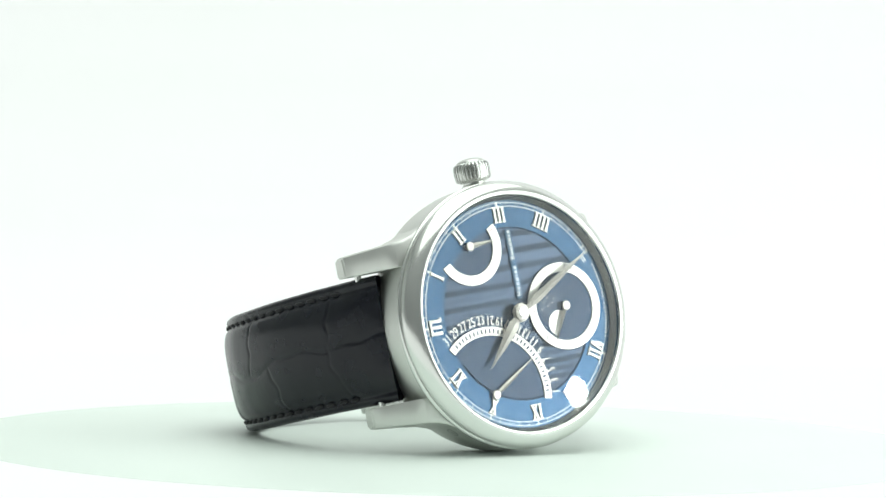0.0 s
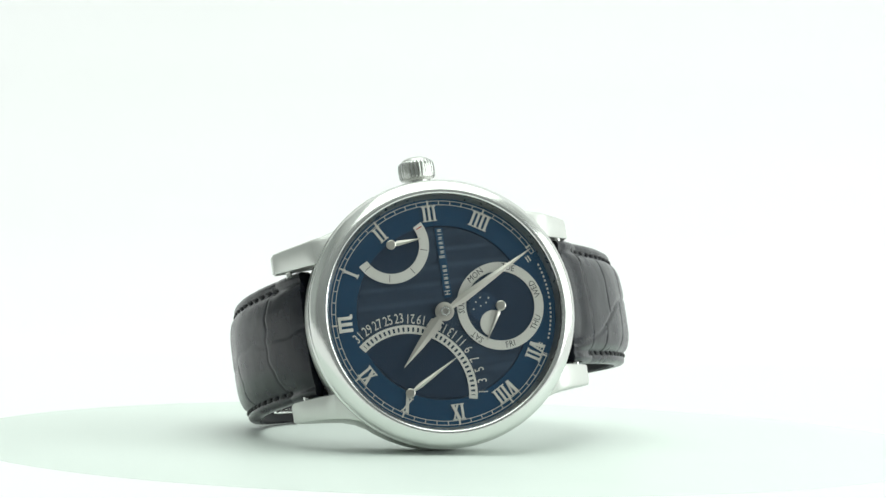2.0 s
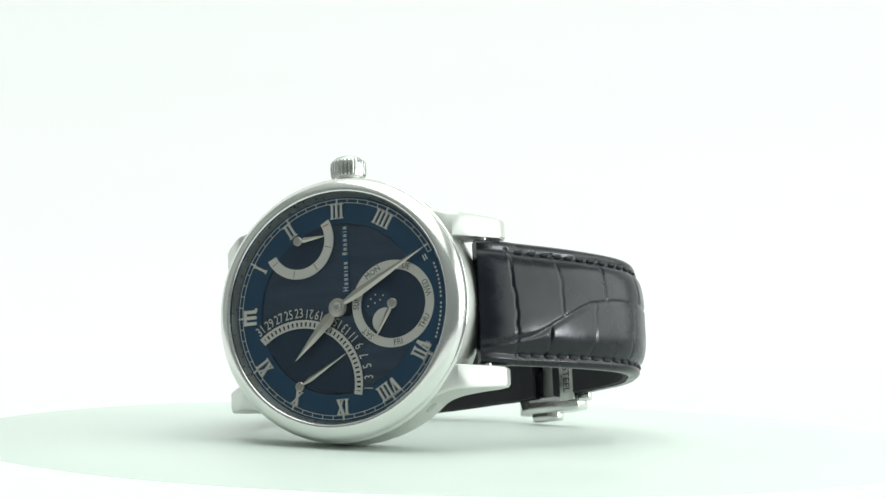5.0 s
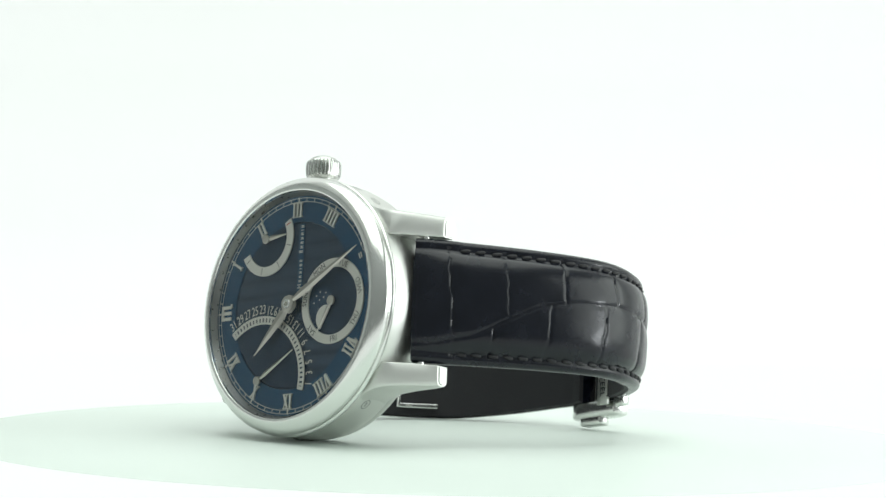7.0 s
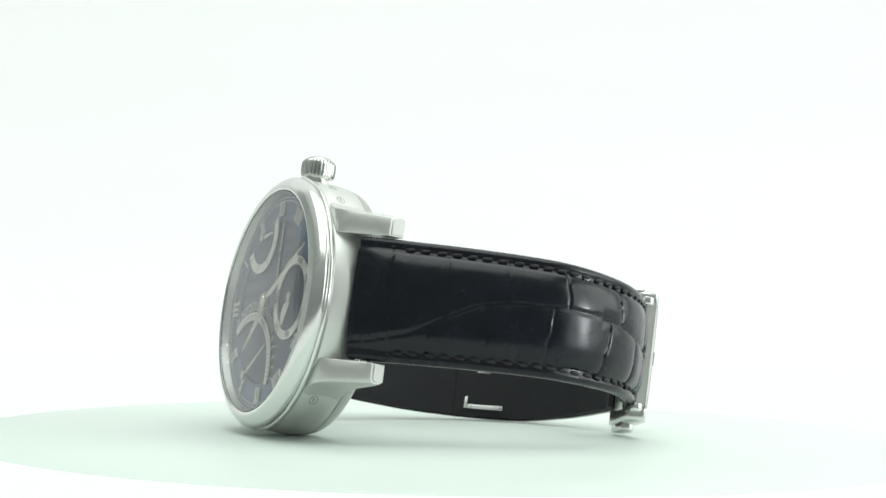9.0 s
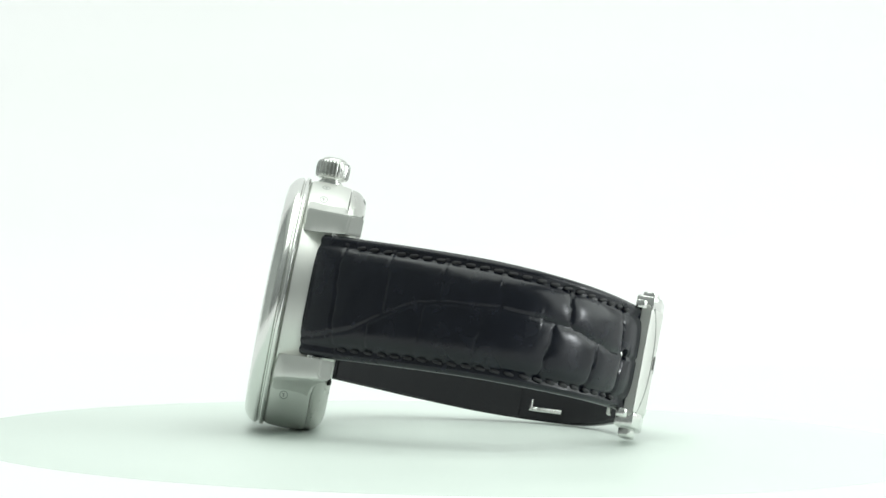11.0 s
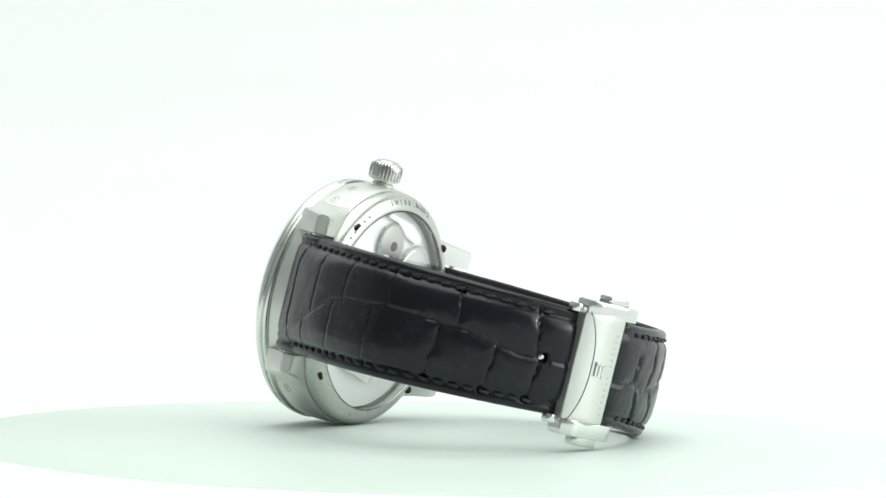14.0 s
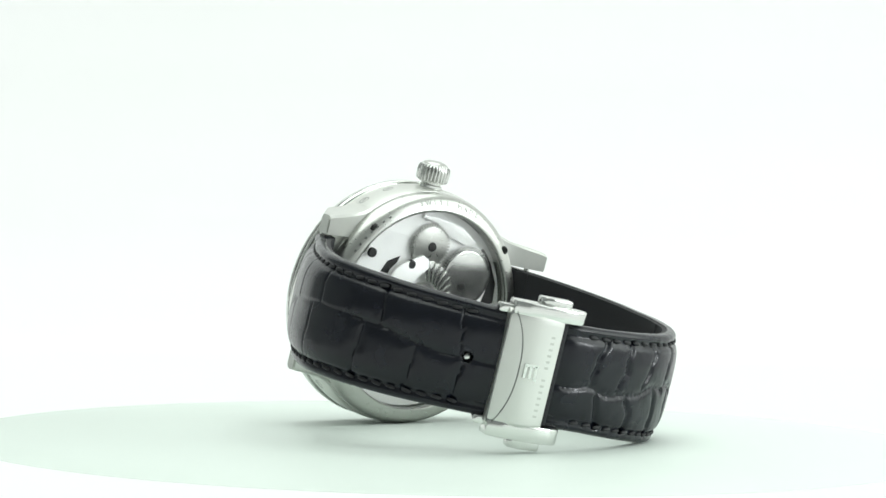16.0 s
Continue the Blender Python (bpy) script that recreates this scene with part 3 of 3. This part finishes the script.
def strap(name, path, sign, widths, thick, creases, lean, label):
    """A padded leather strap along a path of (y, z); u runs in mm from the lugs, v across."""
    n = len(path)
    nv = 56
    bm, inner = bmesh.new(), bmesh.new()
    rows, rows_in = [], []
    for i, q in enumerate(path):
        if i < 7:  # the strap ends a little way off the case
            continue
        u = i * 0.25
        w = lerp_table(widths, u) / 2
        off = lerp_table(lean, u)
        t_mid, t_edge = lerp_table(thick, u)
        nrm, _ = outward(path, i, sign)
        row = []
        for j in range(nv + 1):
            s = 2 * j / nv - 1
            v = w * s
            a = abs(v)
            pad = max(0.0, 1 - (a / (w - 2.0)) ** 4) if a < w - 2.0 else 0.0
            pad = pad ** 0.6
            drop = (t_mid - t_edge) * (1 - pad)
            if a > w - 0.7:
                drop += 0.6 * ((a - (w - 0.7)) / 0.7) ** 2
            if w - 2.0 < a < w - 1.1:
                drop += 0.12
            drop += creases(u, v, w)
            lump = noise.noise(Vector((u * 0.35, v * 0.35, 3.3))) * 0.03 + noise.noise(Vector((u * 1.3, v * 1.3, 9.1))) * 0.006
            p = q + nrm * (lump - drop)
            row.append(bm.verts.new((v + off, p.x, p.y)))
        lo = q - nrm * (t_mid * 0.85 if t_mid - t_edge < 1.2 else t_edge + 0.9)
        low = [bm.verts.new((x + off, lo.x, lo.y)) for x in (w, w - 0.15, -w + 0.15, -w)]
        rows.append(row + low)
        li = q - nrm * ((t_mid * 0.85 if t_mid - t_edge < 1.2 else t_edge + 0.9) + 0.02)
        lb = li - nrm * 0.75
        rows_in.append([inner.verts.new((x + off, p.x, p.y)) for x, p in ((w - 0.1, li), (w - 0.25, lb), (-w + 0.25, lb), (-w + 0.1, li))])
    for src, rr in ((bm, rows), (inner, rows_in)):
        m = len(rr[0])
        for a, b in zip(rr, rr[1:]):
            for k in range(m):
                src.faces.new((a[k], a[(k + 1) % m], b[(k + 1) % m], b[k]))
        src.faces.new(rr[0])
        src.faces.new(rr[-1][::-1])
        bmesh.ops.recalc_face_normals(src, faces=src.faces)
    ob = part(name, bm, LEATHER, watch, label, 60)
    part("lining", inner, LINING, ob, "smooth black strap lining", 40)
    return ob


def stitches(ob, path, sign, widths, thick, lean, u0, u1):
    bm = lathe([(0, -0.85), (0.2, -0.75), (0.29, -0.35), (0.29, 0.35), (0.2, 0.75), (0, 0.85)], 8)
    bm.transform(Matrix.Scale(0.001, 4))
    me = mesh_from("stitch", bm, THREAD, 60)
    u = u0
    rnd = random.Random(5)
    while u < u1:
        i = min(int(u / 0.25), len(path) - 1)
        nrm, tan = outward(path, i, sign)
        w = lerp_table(widths, u) / 2
        t_mid, t_edge = lerp_table(thick, u)
        for side in (-1, 1):
            p = path[i] - nrm * (t_mid - t_edge + 0.06)
            zax = Vector((side * 0.12 + rnd.uniform(-0.05, 0.05), tan.x, tan.y)).normalized()
            xax = Vector((0, nrm.x, nrm.y))
            yax = zax.cross(xax).normalized()
            xax = yax.cross(zax)
            m = Matrix((xax, yax, zax)).transposed().to_4x4()
            m.translation = Vector((side * (w - 1.5) + lerp_table(lean, u), p.x, p.y))
            piece("stitch", me, ob, m)
        u += 2.55


def groove(d, width=0.28, depth=0.42):
    return depth * math.exp(-(d / width) ** 2)


LONG_SIX = [(0, -7.4), (4, -7), (10, -6), (14, -4.5), (18, -2), (22, 0.5), (28, 1.3), (34, 1.6), (40, 2.0), (46, 1.5), (50, 1.6), (53, 1.2), (56, 0), (60, -0.3), (64, -0.2), (80, 0)]


def creases_six(u, v, w):
    c = sum(lerp_table(LONG_SIX, u + k) for k in (-4, -2.5, -1, 1, 2.5, 4)) / 6
    wob = 0.5 * math.sin(v * 0.9 + u) + 0.3 * math.sin(v * 2.1)
    near = abs(v - c - 0.08 * math.sin(u * 0.9))
    d = groove(near, 0.28, 0.2 if u < 24 else 0.3 if u > 42 else 0.18)
    if abs(v) < w - 1.1:
        if v > c:
            for k in (8.6, 17.7, 27.2, 37.2, 49.6, 63.2):
                away = abs(u - k - 0.25 * wob + 0.08 * (v - c))
                near = min(near, away)
                d = max(d, groove(away, 0.19 if u < 42 else 0.24, 0.13 + 0.1 * (k * 7.3 % 1) if u < 42 else 0.3))
        else:
            for k in (8.6, 15.2, 24.8, 35.0, 46.8, 56.4, 64.2):
                away = abs(u - k - 0.25 * wob - 0.1 * (v - c))
                near = min(near, away)
                d = max(d, groove(away, 0.19 if u < 42 else 0.24, 0.13 + 0.1 * (k * 7.3 % 1) if u < 42 else 0.3))
    if 44 < u < 66:
        d += 0.14 * abs(noise.noise(Vector((u * 1.7, v * 1.7, 1.0)))) * math.exp(-(near / 0.7) ** 2) + 0.16 * math.exp(-(near / 1.3) ** 2)
    if v * v + (u - 64.6) ** 2 < 0.75:
        d += 1.3
    return d


def creases_twelve(u, v, w):
    c = 0.8 * math.sin(u * 0.13) + 0.6 * math.sin(u * 0.31 + 1) - (0.8 if u > 60 else 0)
    fine = u > 52
    wob = 0.6 * math.sin(v * 0.8 + u * 0.3) + 0.3 * math.sin(v * 1.9)
    near = abs(v - c - 0.25 * math.sin(u * 0.8))
    d = groove(near, 0.6 if fine else 0.28, 0.34 if fine else 0.1)
    if abs(v) < w - 1.1:
        marks = (13, 33.5, 52, 60, 67.5, 74.5, 81) if v > c else (13, 27, 45, 57.5, 64, 71.5, 79)
        for k in marks:
            away = abs(u - k - 0.55 * wob + 0.3 * abs(v - c))
            near = min(near, away)
            d = max(d, groove(away, 0.5 if fine else 0.2, 0.36 if fine else 0.13))
    if fine:
        d += 0.3 * abs(noise.noise(Vector((u * 1.6, v * 1.6, 5.0)))) * math.exp(-(near / 0.9) ** 2)
        d += 0.06 * abs(noise.noise(Vector((u * 0.5, v * 0.5, 2.0))))
    return d


THICK_SIX = [(0, Vector((3.2, 3.0))), (6, Vector((4.2, 3.0))), (10, Vector((4.3, 2.5))), (40, Vector((3.8, 2.4))), (62, Vector((3.2, 2.3))), (80, Vector((2.6, 2.2)))]
THICK_TWELVE = [(0, Vector((3.2, 3.0))), (6, Vector((4.0, 3.0))), (10, Vector((4.2, 2.5))), (45, Vector((3.4, 2.2))), (78, Vector((2.6, 1.9))), (100, Vector((2.4, 1.9)))]
WIDE_SIX = [(0, 19.8), (8, 19.8), (40, 18.6), (70, 17.1), (80, 17.1)]
WIDE_TWELVE = [(0, 19.8), (8, 19.8), (40, 19.2), (60, 18.4), (80, 17.0), (100, 16.6)]
LEAN_SIX = [(0, 0.0), (100, 0.0)]
LEAN_TWELVE = [(0, 0.0), (15, -0.2), (35, -0.7), (60, -0.8), (82, -0.2), (100, 0.0)]  # sideways sag of the loop


def make_straps():
    a = strap("strap", PATH_SIX, 1, WIDE_SIX, THICK_SIX, creases_six, LEAN_SIX, "padded black crocodile strap half with creased scales")
    stitches(a, PATH_SIX, 1, WIDE_SIX, THICK_SIX, LEAN_SIX, 10.4, 64.5)
    b = strap("strap", PATH_TWELVE, -1, WIDE_TWELVE, THICK_TWELVE, creases_twelve, LEAN_TWELVE, "padded black crocodile strap half with fine wrinkled end")
    stitches(b, PATH_TWELVE, -1, WIDE_TWELVE, THICK_TWELVE, LEAN_TWELVE, 10.4, 84)
    for end in (-1, 1):  # spring bars between the lugs
        m = Matrix.Translation((0, end * 21.8, -9.4 if end > 0 else -7.4)) @ Matrix.Rotation(radians(90), 4, "Y")
        part("spring_bar", lathe([(0, -10.6), (0.55, -10.6), (0.55, 10.6), (0, 10.6)], 16, False, m), STEEL, watch)


# ---- folding clasp
COVER = [(-0.2, 0.3), (0.5, 0.75), (2.9, 1.8), (5.0, 2.0), (9.0, 1.5)]  # height of the cover along the strap


def make_clasp():
    # plane of the cover: p along the strap, q out of it
    a, b = Vector((-20.3, -60.2)), Vector((-11.4, -62.0))
    t = (b - a).normalized()
    nrm = Vector((t.y, -t.x))
    frame_ = Matrix(((1, 0, 0, 0), (0, t.x, nrm.x, a.x), (0, t.y, nrm.y, a.y), (0, 0, 0, 1)))  # x across, y along, z out
    long = (b - a).length
    bm = bmesh.new()
    rows = []
    for x in [k * 0.5 - 9.4 for k in range(39)] + [9.4]:
        x = max(-9.4, min(9.4, x))
        ring = [(0.0, -1.2), (-0.2, 0.3), (0.5, 0.75), (2.9, 1.8), (5.0, 2.0), (long - 0.5, 1.5), (long, 1.25), (long, 0.3), (long - 0.6, 0.25), (4.6, 0.75), (2.0, 0.4), (0.9, -0.2), (0.9, -1.2)]
        fall = 0.9 * (max(abs(x) - 8.3, 0) / 1.1) ** 2
        rows.append([bm.verts.new(frame_ @ Vector((x, y, z - (fall if 0 < k < 7 else 0)))) for k, (y, z) in enumerate(ring)])
    rows = rows[:-1]
    m = len(rows[0])
    for p, q in zip(rows, rows[1:]):
        for k in range(m):
            bm.faces.new((p[k], p[(k + 1) % m], q[(k + 1) % m], q[k]))
    bm.faces.new(rows[0])
    bm.faces.new(rows[-1][::-1])
    bmesh.ops.recalc_face_normals(bm, faces=bm.faces)
    clasp = part("clasp", bm, BRUSHED, watch, "brushed steel folding clasp with a polished bevel", 25)
    bm = bmesh.new()
    rows = []
    for k in range(33):
        x = -9.0 + 18.0 * k / 32
        edge = 0.5 + 2.3 * (1 - (abs(x) / 9.2) ** 2.5)
        rows.append([bm.verts.new(frame_ @ Vector((x, -0.24 + (edge + 0.24) * q, 0.32 + (lerp_table(COVER, edge) - 0.32) * (q ** 1.7) + 0.05))) for q in (0, 0.25, 0.5, 0.75, 1.0)])
    for p, q in zip(rows, rows[1:]):
        for k in range(4):
            bm.faces.new((p[k], p[k + 1], q[k + 1], q[k]))
    bmesh.ops.solidify(bm, geom=list(bm.faces), thickness=0.03)
    # polished steel; the darker grey stands in for the black strap mirrored there
    part("bevel", bm, GREY_STEEL, clasp, "polished crescent bevel, the dark strap reflection put into its grey", 60)
    for side in (-1, 1):  # side cheeks carrying the push buttons
        pts = [(0.4, -2.4), (0.1, 0.6), (2.6, 1.7), (long - 0.6, 1.6), (long + 2.0, 1.3), (long + 3.4, 0.7), (long + 4.2, -0.2), (long + 4.2, -1.0), (long + 3.4, -1.8), (long + 1.5, -2.3)]
        mm = frame_ @ Matrix(((0, 0, side, 0), (1, 0, 0, 0), (0, 1, 0, 0), (0, 0, 0, 1)))
        part("cheek", slab(pts, 8.4, 10.7 if side > 0 else 11.1, 0.75, mm), STEEL, clasp, "polished steel clasp cheek")
        pts = [(long - 4.2, -1.9), (long - 4.4, -0.3), (long - 3.9, 0.5), (long - 2.5, 0.7), (long + 0.8, 0.5), (long + 1.3, 0.0), (long + 1.2, -1.9)]
        part("push_button", slab(pts, 10.5, 11.9 if side > 0 else 12.5, 0.5, mm), STEEL, clasp, "polished push button")
        part("keeper", slab([(-1.7, -2.2), (-1.7, -0.9), (-1.2, -0.4), (0.6, -0.2), (0.6, -2.2)], 8.3, 9.7, 0.3, mm), STEEL, clasp)
    # black box standing in for the shadowed gap and the strap's cut edge
    part("slot_strip", box(-8.2, 8.2, long - 0.2, long + 1.3, -1.6, 0.25, 0.1, frame_), LINING, clasp, "black strip for the shaded slot and strap edge beside the cover")
    # emblem and brand line on the cover as plain raised bars
    lift = Matrix.Translation((0, 4.6, 1.95)) @ Matrix.Rotation(radians(-3.4), 4, "X")
    em = frame_ @ lift @ Matrix.Scale(1.1, 4)
    marks = [box(-0.9, 0.9, dy - 0.22, dy + 0.22, -0.1, 0.12, 0, em) for dy in (-0.85, 0.0, 0.85)]
    part("emblem", join(*marks, box(0.75, 1.15, -1.1, 1.2, -0.1, 0.12, 0, em), box(-1.2, -0.85, 0.7, 1.3, -0.1, 0.12, 0, em)), STEEL, clasp, "raised three-pronged emblem")
    x = -7.0
    for k in range(14):
        if k != 7:
            part("engraved_bar", box(x, x + 0.36, 2.3, 3.15, -0.15, 0.03, 0, frame_ @ lift @ Matrix.Translation((0, 0, -0.12))), SATIN, clasp)
        x += 0.98
    # inner folding blade that lies inside the loop
    blade = [q for q in spline([(-17.6, -57.9), (-8.6, -60.6), (1.5, -60.7), (11.2, -58.6), (18.0, -54.3), (22.0, -49.0)], 1.0)]
    bm = bmesh.new()
    rows = []
    for i, q in enumerate(blade):
        nn, _ = outward(blade, i, 1)
        w = 2.2
        rows.append([bm.verts.new((x, p.x, p.y)) for x, p in ((-w, q), (w, q), (w, q - nn * 0.9), (-w, q - nn * 0.9))])
    for p, q in zip(rows, rows[1:]):
        for k in range(4):
            bm.faces.new((p[k], p[(k + 1) % 4], q[(k + 1) % 4], q[k]))
    bm.faces.new(rows[0])
    bm.faces.new(rows[-1][::-1])
    bmesh.ops.recalc_face_normals(bm, faces=bm.faces)
    part("folding_blade", bm, STEEL, clasp, "polished folding blade inside the strap loop", 30)
    flat = Matrix(((0, 0, 1, 0), (1, 0, 0, 0), (0, 1, 0, 0), (0, 0, 0, 1)))  # outline in (y, z), thickness along x
    part("blade_lip", slab([(22.2, -47.6), (21.8, -47.0), (20.9, -48.4), (16.6, -52.3), (17.0, -52.8)], -8.7, -7.9, 0.1, flat), STEEL, clasp, "turned steel end of the blade")
    part("blade_post", slab([(22.2, -47.6), (21.8, -47.0), (21.3, -47.5), (21.7, -48.0)], -8.7, -6.6, 0.1, flat), STEEL, clasp)
    inner = frame_ @ Matrix.Translation((-5.2, 1.8, -3.6))
    part("inner_plate", box(-4.4, 2.8, -1.35, 1.35, -0.3, 0.3, 0.08, inner), SATIN, clasp, "steel inner plate with stamped word")
    stamp = inner @ Matrix(((-1, 0, 0, -0.8), (0, -1, 0, 0), (0, 0, 1, -0.32), (0, 0, 0, 1)))
    pin = PATH_SIX[258]
    nn, _ = outward(PATH_SIX, 258, 1)
    part("pin", lathe([(0.62, -0.4), (0.6, 0.1), (0.35, 0.3), (0, 0.36)], 16, False, Matrix(((1, 0, 0, 0), (0, nn.y, nn.x, pin.x - nn.x * 1.0), (0, -nn.x, nn.y, pin.y - nn.y * 1.0), (0, 0, 0, 1)))), STEEL, clasp, "steel pin in the strap hole")
    part("stamped_word", lettering("STEEL", 1.8, 0.06, stamp), INK, clasp)


make_case()
for side in (1, -1):
    for end in (1, -1):
        lug(side, end)
make_crown()
make_dial()
movement = part("movement", lathe([(0, -9.0), (17.5, -9.0), (17.5, -8.0), (0, -8.0)], 96), PLATE, watch, "finished steel watch movement with wheels and bridges")
make_movement()
make_straps()
make_clasp()


# ---------------------------------------------------------------- what moves
def motions():
    rows = [(t, Matrix.Rotation(radians(a), 4, "Z")) for t, a in TURN]
    walk(turntable, rows)
    walk(watch, rows)


motions()
